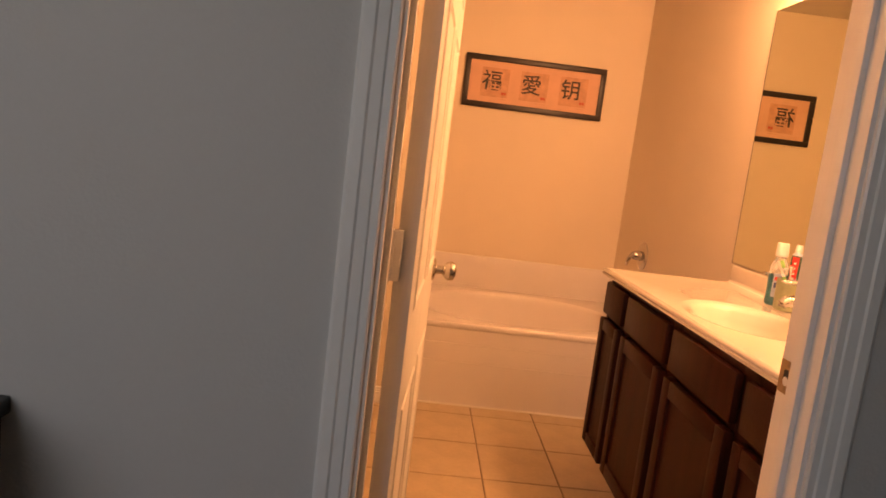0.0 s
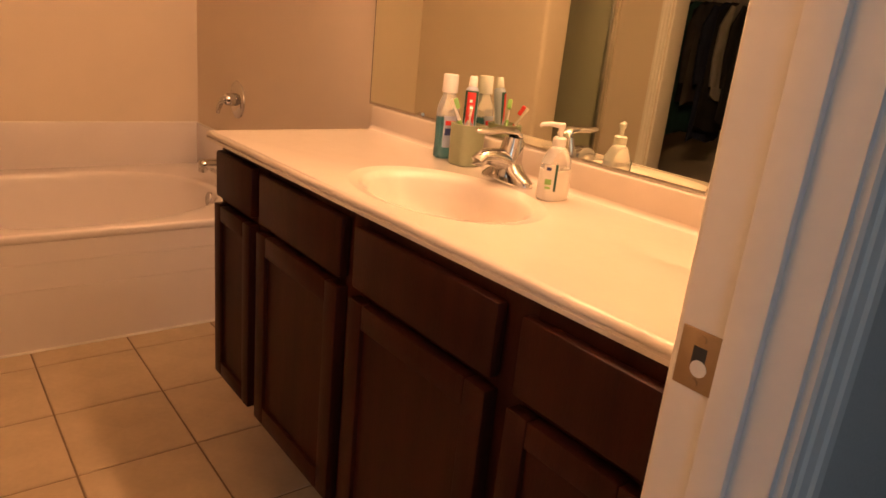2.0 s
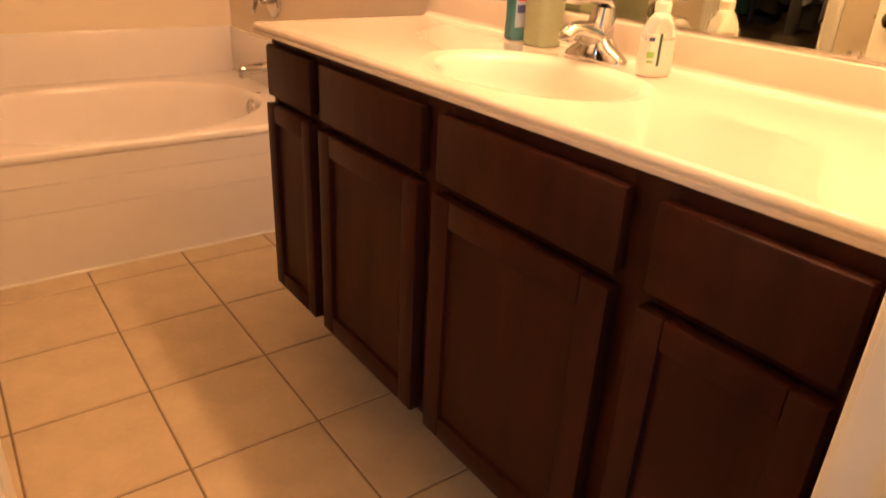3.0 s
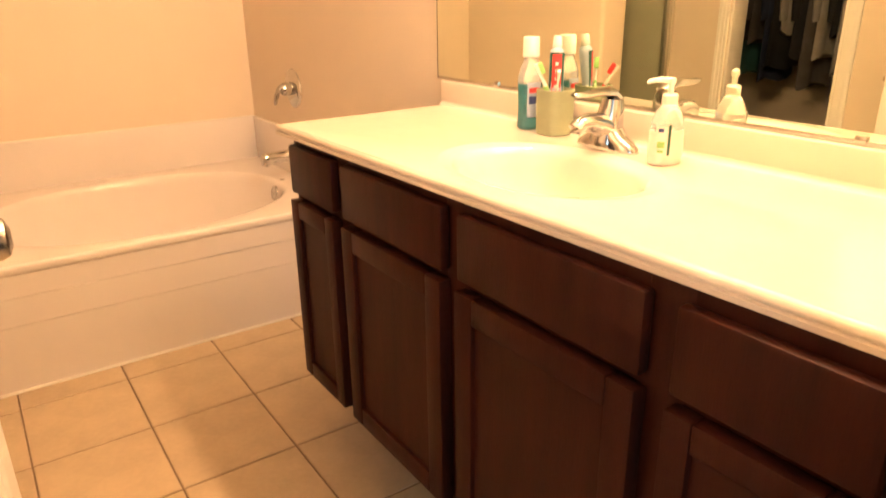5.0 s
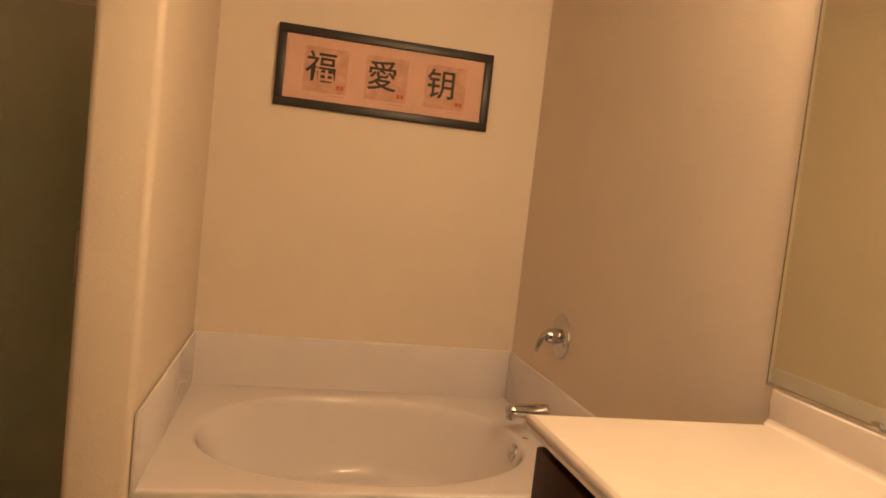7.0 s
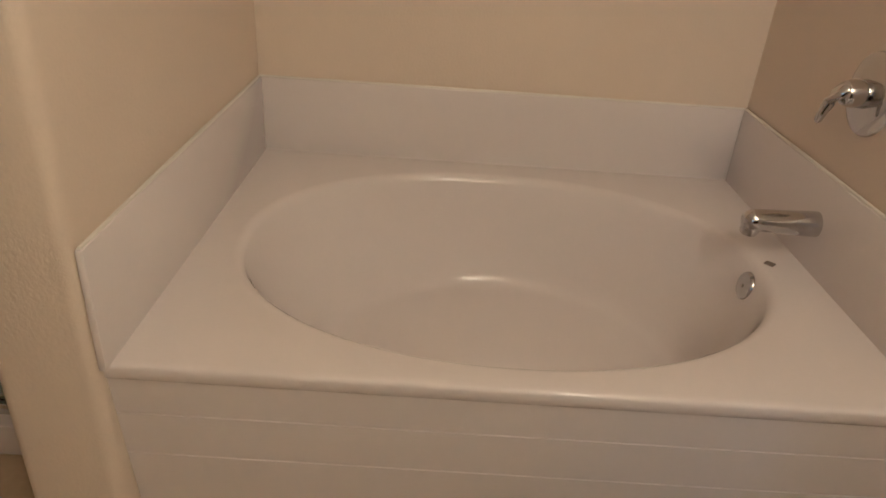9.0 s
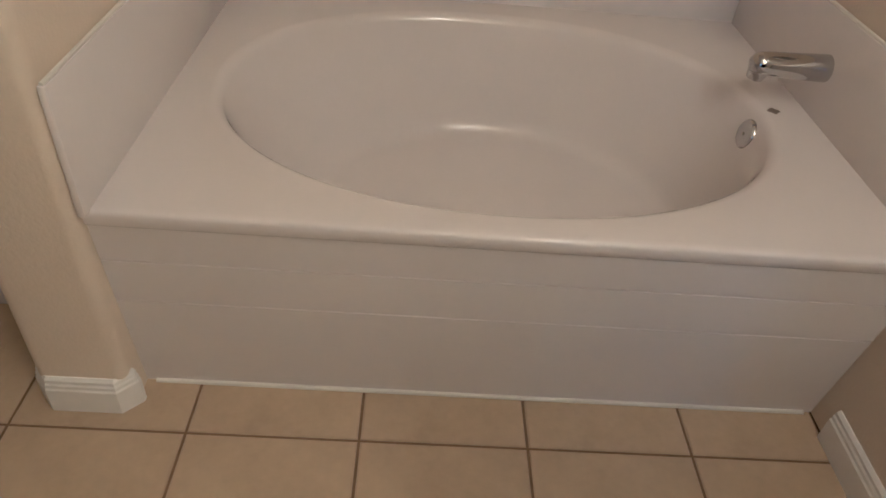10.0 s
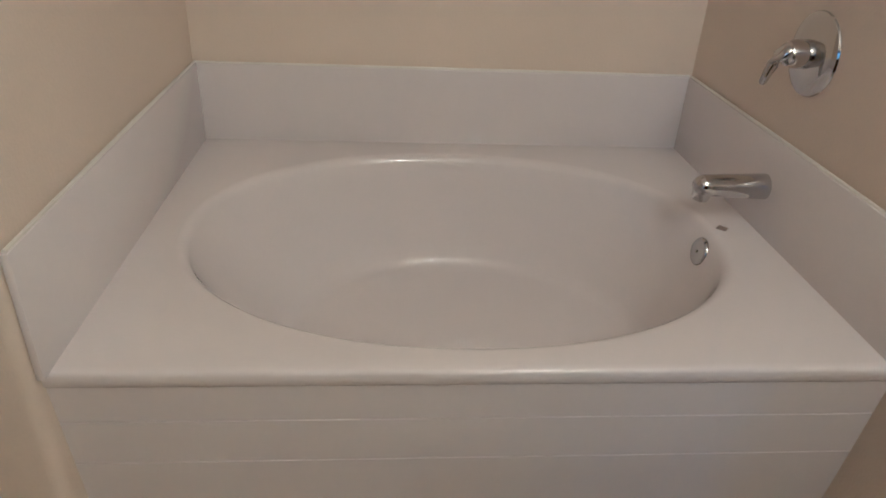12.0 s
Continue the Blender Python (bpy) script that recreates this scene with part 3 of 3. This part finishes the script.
def toothpaste_tube():
    t = thing("toothpaste_tube", "red and green toothpaste tube standing in the tumbler", "toothpaste", (-0.070, -2.246, VZ + 0.012))
    rings = [ellipse(0, 0, z, a, b, 24) for a, b, z in ((0.018, 0.003, 0.0), (0.018, 0.006, 0.03), (0.0175, 0.012, 0.09), (0.017, 0.016, 0.16), (0.016, 0.0155, 0.176), (0.009, 0.009, 0.184))]
    part("tube", loft(rings), PALE, t, "silver-blue tube")
    part("green_panel", loft([[((0.0184 * math.sin(q)), -(0.0033 + 0.0133 * min(1, z / 0.16)) * math.cos(q) - 0.0003, z) for q in [-1.1 + i * 0.2 for i in range(12)]] for z in (0.04, 0.10, 0.135, 0.172)], False, False, cyclic=False), DKGREEN, t, "dark green printed panel")
    part("red_panel", turned(loft([[((0.0182 * math.sin(q)), -(0.0035 + 0.0135 * min(1, z / 0.16)) * math.cos(q) - 0.0006, z) for q in [-0.62 + i * 0.155 for i in range(9)]] for z in (0.06, 0.10, 0.135, 0.168)], False, False, cyclic=False), pose(0, 0, 0)), RED, t, "red printed panel")
    for i in range(4):
        part("print_bar", turned(box(-0.0035, 0.0035, -0.0185, -0.0178, 0.092 + i * 0.017, 0.099 + i * 0.017), pose(0, 0.0012 + (3 - i) * 0.0012, 0)), WHITE, t)
    part("cap", lathe([(0.011, 0.183), (0.0115, 0.185), (0.0095, 0.207), (0.008, 0.209)], n=20), WHITE, t, "white cap")
    t.matrix_world = Matrix.Translation((-0.064, -2.238, VZ + 0.012)) @ pose(0, 0, 0, -4, 4, 0) @ pose(0, 0, 0, 0, 0, -42)


def toothbrush(color, label, foot, head):
    t = thing("toothbrush", label, "toothbrush", foot, "toothbrushes in the tumbler")
    d = Vector(head) - Vector(foot)
    ln = d.length
    q = d.to_track_quat("Z", "X").to_matrix().to_4x4()
    hb = tube([(0, 0, 0), (0, 0, ln * 0.3), (0.001, 0, ln * 0.6), (0, 0, ln * 0.8), (0, 0, ln)], [0.0045, 0.006, 0.005, 0.0032, 0.006], 10, squash=0.7)
    part("handle", turned(hb, q), WHITE, t, "white handle")
    part("grip", turned(tube([(0, 0, ln * 0.36), (0, 0, ln * 0.66)], [0.0066, 0.0058], 10, squash=0.7), q), color, t, "coloured rubber grip")
    part("bristles", turned(box(0.002, 0.013, -0.0055, 0.0055, ln - 0.026, ln, 0.0015), q), color, t, "coloured bristles")


def soap_dispenser():
    t = thing("soap_dispenser", "clear plastic pump bottle of white hand soap", "soap dispenser", (-0.106, -2.592, VZ))
    sh = [(0.033, 0), (0.037, 0.004), (0.038, 0.02), (0.0365, 0.06), (0.034, 0.085), (0.024, 0.104), (0.013, 0.115), (0.013, 0.122)]
    part("bottle", lathe([(0.0361, 0.0665)] + sh[4:], n=28, squash=0.68, power=2.5), CLEAR, t, "clear plastic bottle").visible_shadow = False
    part("soap", lathe([*sh[:4], (0.0361, 0.066)], n=28, squash=0.68, power=2.5), SOAP, t, "white liquid soap")
    pump = part("pump", lathe([(0.0145, 0.114), (0.0148, 0.130), (0.012, 0.133), (0.0055, 0.134), (0.0055, 0.150), (0.008, 0.151), (0.0085, 0.160), (0.006, 0.163)], n=22), WHITE, t, "white pump")
    nz = part("nozzle", tube([(0, 0, 0.157), (-0.02, 0.012, 0.159), (-0.036, 0.021, 0.157), (-0.040, 0.023, 0.153)], [0.006, 0.0052, 0.0042, 0.003], 12), WHITE, pump)
    thing_label(t)


def thing_label(t):
    def arc(nm, a0, a1, z0, z1, m, k=0.0):
        rows = [[squared(0.0389 + k, 0.0265 + k, 2.5, a0 - 0.84 + (a1 - a0) * i / 10, z) for i in range(11)] for z in (z0, (z0 + z1) / 2, z1)]
        ob = part(nm, loft(rows, False, False, cyclic=False), m, t)
        return ob
    arc("label", -0.62, 0.50, 0.016, 0.078, SOAP)
    arc("green_print", -0.45, 0.05, 0.036, 0.048, GREEN, 0.0005)
    arc("green_print", -0.40, 0.02, 0.027, 0.032, GREEN, 0.0005)
    arc("dark_print", -0.42, -0.05, 0.066, 0.073, NAVY, 0.0005)
    arc("green_stripe", 0.25, 0.42, 0.022, 0.080, DKGREEN, 0.0005)
    return t


faucet()
mouthwash_bottle()
toothbrush_cup()
toothpaste_tube()
toothbrush(GREEN, "green and white toothbrush leaning in the tumbler", (-0.055, -2.255, VZ + 0.012), (-0.105, -2.215, VZ + 0.160))
toothbrush(RED, "red and white toothbrush leaning in the tumbler", (-0.055, -2.225, VZ + 0.012), (-0.100, -2.285, VZ + 0.150))
soap_dispenser()

# ---- mirror and lamp bar ----
MY0, MY1, MZ0, MZ1 = -1.668, -3.245, 0.997, 2.012
mir = thing("wall_mirror", "large frameless wall mirror above the vanity", "mirror", (0, (MY0 + MY1) / 2, MZ0))
mir.name = "vanity_mirror"
part("mirror_glass", turned(box(-0.006, -0.001, MY1, MY0, MZ0, MZ1), Matrix.Translation((0, -(MY0 + MY1) / 2, -MZ0))), MIRROR, mir, smooth=None)
part("mirror_edge", turned(box(-0.0064, -0.0008, MY0, MY0 + 0.0025, MZ0, MZ1), Matrix.Translation((0, -(MY0 + MY1) / 2, -MZ0))), EDGE_SLOT_DARK, mir, "dark mirror edge")
part("bottom_channel", turned(box(-0.010, -0.0008, MY1, MY0, MZ0 - 0.003, MZ0 + 0.004, 0.001), Matrix.Translation((0, -(MY0 + MY1) / 2, -MZ0))), NICKEL, mir, "thin metal channel under the mirror")
for y in (-1.95, -2.9):
    part("clip", turned(box(-0.012, -0.001, y - 0.01, y + 0.01, MZ0 - 0.002, MZ0 + 0.012, 0.002), Matrix.Translation((0, -(MY0 + MY1) / 2, -MZ0))), NICKEL, mir)

BY = [-1.925 - 0.146 * i for i in range(8)]
bar = thing("vanity_light", "chrome vanity light bar with eight lit globe bulbs", "wall lamp", (0, sum(BY) / 8, 2.13))
part("backplate", box(-0.045, -0.001, BY[-1] - 0.08 - sum(BY) / 8, BY[0] + 0.08 - sum(BY) / 8, -0.055, 0.055, 0.006), CHROME, bar)
for y in BY:
    yy = y - sum(BY) / 8
    part("socket", turned(lathe([(0.030, 0), (0.030, 0.006), (0.022, 0.012), (0.020, 0.03)], n=20), Matrix.Translation((-0.045, yy, 0)) @ pose(0, 0, 0, 0, -90, 0)), CHROME, bar)
    b = part("bulb", turned(lathe([(0.014, 0.025), (0.018, 0.035), (0.033, 0.052), (0.039, 0.075), (0.036, 0.095), (0.022, 0.110), (0.004, 0.114)], n=20), Matrix.Translation((-0.045, yy, 0)) @ pose(0, 0, 0, 0, -90, 0)), BULBM, bar, "lit warm globe bulb")
    b.visible_shadow = False
    lamp("bulb_light", "POINT", Matrix.Translation((-0.12, y, 2.13)), BULB_WATTS, LAMP_RGB, shadow_soft_size=0.035)


# ---- entry door, open into the bathroom ----
def panel_face(bm, side, w, h, th):
    """Six moulded panels on one face; side is -1 or 1."""
    y = side * th / 2
    cols = ((0.11, w / 2 - 0.05), (w / 2 + 0.05, w - 0.11))
    for z0, z1 in ((0.20, 0.78), (0.98, 1.58), (1.68, 1.90)):
        for a, b in cols:
            steps = ((0.0, 0.0005), (0.004, 0.004), (0.012, 0.0045), (0.02, -0.003), (0.03, -0.004), (0.05, 0.002), (0.055, 0.0025))
            rings = [[(a + d, y + side * o, z0 + d), (b - d, y + side * o, z0 + d), (b - d, y + side * o, z1 - d), (a + d, y + side * o, z1 - d)] for d, o in steps]
            loft(rings, False, True, bm=bm)
    return bm


def entry_door():
    # leaf is wider than its opening, sized to fit the camera's view
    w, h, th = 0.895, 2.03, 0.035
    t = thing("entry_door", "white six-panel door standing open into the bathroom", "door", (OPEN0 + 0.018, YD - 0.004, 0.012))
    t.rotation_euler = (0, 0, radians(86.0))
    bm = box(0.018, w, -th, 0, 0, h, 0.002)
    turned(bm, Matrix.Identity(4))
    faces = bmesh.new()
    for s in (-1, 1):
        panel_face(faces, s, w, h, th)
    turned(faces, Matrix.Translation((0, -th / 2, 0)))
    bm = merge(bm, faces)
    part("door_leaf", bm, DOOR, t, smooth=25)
    for s in (0, 1):
        m = Matrix.Translation((w - 0.065, -th if s else 0, 0.945)) @ pose(0, 0, 0, 90 if s else -90, 0, 0)
        kb = part("knob", turned(lathe([(0.033, 0), (0.033, 0.004), (0.026, 0.009), (0.013, 0.012), (0.012, 0.030), (0.020, 0.036), (0.0275, 0.046), (0.0285, 0.056), (0.024, 0.066), (0.012, 0.071)], n=28), m), NICKEL, t, "satin nickel round knob")
    part("latch_plate", box(w - 0.001, w + 0.0015, -0.030, -0.005, 0.915, 0.975), BRASSY, t, "latch plate on the door edge")
    part("latch", box(w, w + 0.011, -0.022, -0.012, 0.938, 0.952, 0.002), BRASSY, t)
    for z in (0.22, 1.10, 1.80):
        hg = part("hinge", tube([(0.004, 0.006, z - 0.045), (0.004, 0.006, z + 0.045)], 0.006, 12), TRIM, t, "painted-over butt hinge")
        part("hinge_leaf", box(-0.001, 0.0175, -0.010, 0.017, z - 0.045, z + 0.045, 0.001), TRIM, hg, "painted-over hinge leaf")
    return t


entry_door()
sp = thing("strike_plate", "brushed metal strike plate on the door jamb", "strike plate", (OPEN1, -3.288, 0.978))
bm = box(-0.0025, -0.0003, -0.022, 0.022, -0.030, 0.030, 0.0008)
part("plate", bm, BRASSY, sp)
# no real hole: the slot's shade is a dark slab on the plate
part("latch_hole", box(-0.0032, -0.0024, -0.007, 0.007, -0.010, 0.014, 0.0003), EDGE_SLOT_DARK, sp, "dark latch slot")
part("latch_recess", turned(lathe([(0.0085, 0), (0.0085, 0.0006), (0.0075, 0.0008)], n=24), pose(-0.0029, -0.002, -0.007, 0, -90, 0)), WHITE, sp, "round pale recess below the slot")
for z in (-0.022, 0.022):
    part("screw", turned(lathe([(0.0045, 0), (0.004, 0.0012), (0.001, 0.0013)], n=12), pose(-0.0025, 0, z, 0, -90, 0)), BRASSY, sp)

# low dark furniture beside the doorway in the bedroom
ns = thing("nightstand", "low black wooden nightstand against the bedroom wall", "nightstand", (-2.18, -3.58, 0))
part("top", box(-0.24, 0.24, -0.215, 0.215, 0.80, 0.83, 0.004), DARKWOOD, ns)
part("body", box(-0.225, 0.225, -0.20, 0.21, 0.10, 0.80, 0.003), DARKWOOD, ns)
for i, z in enumerate((0.13, 0.36, 0.58)):
    part("drawer_front", box(-0.21, 0.21, -0.212, -0.20, z, z + 0.19, 0.003), DARKWOOD, ns)
for x in (-0.2, 0.2):
    for y in (-0.175, 0.185):
        part("leg", box(x - 0.018, x + 0.018, y - 0.018, y + 0.018, 0, 0.10), DARKWOOD, ns)

# ---- shower beyond the wing wall ----
SY = -0.80
slab("shower_curb", (XL + 0.001, STUB1 - 0.001, SY, SY + 0.11, 0, 0.085), ACRYLIC, "white shower threshold", category="shower base", bevel=0.008)
slab("shower_pan", (XL + 0.001, STUB1 - 0.001, SY + 0.11, -0.001, 0, 0.03), ACRYLIC, "white shower pan", category="shower base", bevel=0.003)
mat_post = mat("bright_anodised_metal", (0.82, 0.79, 0.74), 0.32, 1.0, vary=0.05, bump=0.01)
sd = thing("shower_door", "framed glass shower door with polished metal posts", "shower door", ((XL + STUB1) / 2, SY + 0.05, 0.085))
hw = (STUB1 - XL) / 2
for x, wd in ((-hw + 0.014, 0.013), (-hw + 0.040, 0.008), (hw - 0.018, 0.016)):
    part("post", box(x - wd, x + wd, -0.022, 0.022, 0, 1.66, 0.006), mat_post, sd, "polished metal post")
part("bottom_rail", box(-hw + 0.04, hw - 0.034, -0.016, 0.016, 0.001, 0.03, 0.003), CHROME, sd)
pane = part("pane", box(-hw + 0.04, hw - 0.034, -0.003, 0.003, 0.03, 1.655), GLASS, sd, "faintly green glass pane", smooth=None)
pane.visible_shadow = False
part("handle", tube([(hw - 0.07, -0.004, 0.86), (hw - 0.07, -0.035, 0.87), (hw - 0.07, -0.035, 1.02), (hw - 0.07, -0.004, 1.03)], 0.007, 12), NICKEL, sd)

# ---- closet ----
rod = thing("closet_rod", "brown wooden closet rod full of hangers", "closet rod", (-3.55, -0.9, 1.65))
part("pole", tube([(0, -1.65, 0), (0, 0, 0), (0, 1.45, 0)], 0.017, 12), mat("rod_wood", (0.16, 0.085, 0.05), 0.5), rod)
for y in (-1.69, 1.49):
    part("rod_socket", tube([(0, y - 0.02, 0), (0, y + 0.02, 0)], 0.028, 16), NICKEL, rod)


def garment(y, m, length, width, seed, sleeve):
    rnd = random.Random(seed)
    t = thing("hanging_garment", m.name.replace("cloth_", "").split(".")[0] + (" long-sleeved" if sleeve else " sleeveless") + " garment on a white hanger in the dark closet", "clothing", (-3.55, y, 1.65), "clothes on the closet rod")
    hk = part("hanger", tube([(0, 0, 0.018), (0.016, 0, 0.01), (0.014, 0, -0.012), (0, 0, -0.03), (0, 0, -0.05)], 0.0025, 8), WHITE, t, "white hanger")
    n, rings = 28, []
    for k in range(11):
        u = k / 10
        hwid = width * (0.35 + 0.65 * min(1, u / 0.09)) * (1 + 0.10 * u)
        thick = 0.014 + 0.022 * min(1, u * 3)
        ring = []
        for i in range(n):
            a = 2 * math.pi * i / n
            fold = 1 + 0.22 * u * math.sin(5 * a + seed) + 0.08 * rnd.uniform(-1, 1)
            ring.append((hwid * math.cos(a), thick * math.sin(a) * fold + 0.01 * u * math.sin(7 * math.cos(a) + seed), -0.045 - u * length + 0.02 * u * math.sin(3 * a + seed)))
        rings.append(ring)
    part("cloth", loft(rings), m, t, smooth=60)
    if sleeve:
        for s in (-1, 1):
            part("sleeve", tube([(s * width * 0.75, 0, -0.085), (s * width * 1.02, 0.012, -0.22), (s * width * 1.08, 0.016, -0.42), (s * width * 1.04, 0.01, -0.62)], [0.035, 0.05, 0.042, 0.034], 12, squash=0.6), m, t)


pick = [0, 3, 1, 4, 0, 1, 0, 1, 1, 2, 0, 2, 1, 0, 2, 0, 3, 1, 0, 4, 0, 1, 2, 0, 3, 0, 1, 5, 0, 2]
for i in range(30):
    garment(-1.85 + i * 0.075 + 0.012 * math.sin(i * 2.3), CLOTH[pick[i]], 0.82 + 0.17 * math.sin(i * 1.7), 0.20 + 0.02 * math.sin(i * 3.1), i, i % 3 != 0)

# ---- floor tiles ----
TPX, TPY, TX0, TY0, GAP = 0.323, 0.345, -0.288, -1.100, 0.0055
tile_meshes = {}
for i in range(-1, 7):
    for j in range(-4, 8):
        xa, xb = TX0 - TPX * i, TX0 - TPX * (i - 1)
        ya, yb = TY0 - TPY * (j + 1), TY0 - TPY * j
        x0, x1 = max(xa, XL + 0.001) + GAP / 2, min(xb, -0.001) - GAP / 2
        y0, y1 = max(ya, -3.343) + GAP / 2, min(yb, -0.001) - GAP / 2
        if x1 - x0 < 0.02 or y1 - y0 < 0.02 or (x0 > -1.36 and y0 > -0.98):
            continue
        key = (round(x1 - x0, 4), round(y1 - y0, 4))
        if key not in tile_meshes:
            a, b = key
            s = 0.004
            rings = [[(-a / 2 + d, -b / 2 + d, z), (a / 2 - d, -b / 2 + d, z), (a / 2 - d, b / 2 - d, z), (-a / 2 + d, b / 2 - d, z)] for d, z in ((0, -0.012), (0, -0.0025), (0.0015, -0.0006), (s, 0.0))]
            tile_meshes[key] = mesh_of(loft(rings), "tile", TILE)
        ob = new("tile", tile_meshes[key])
        ob.parent = floor
        ob.location = ((x0 + x1) / 2, (y0 + y1) / 2, 0.0)
        ob.rotation_euler = (random.uniform(-0.0012, 0.0012), random.uniform(-0.0012, 0.0012), 0)
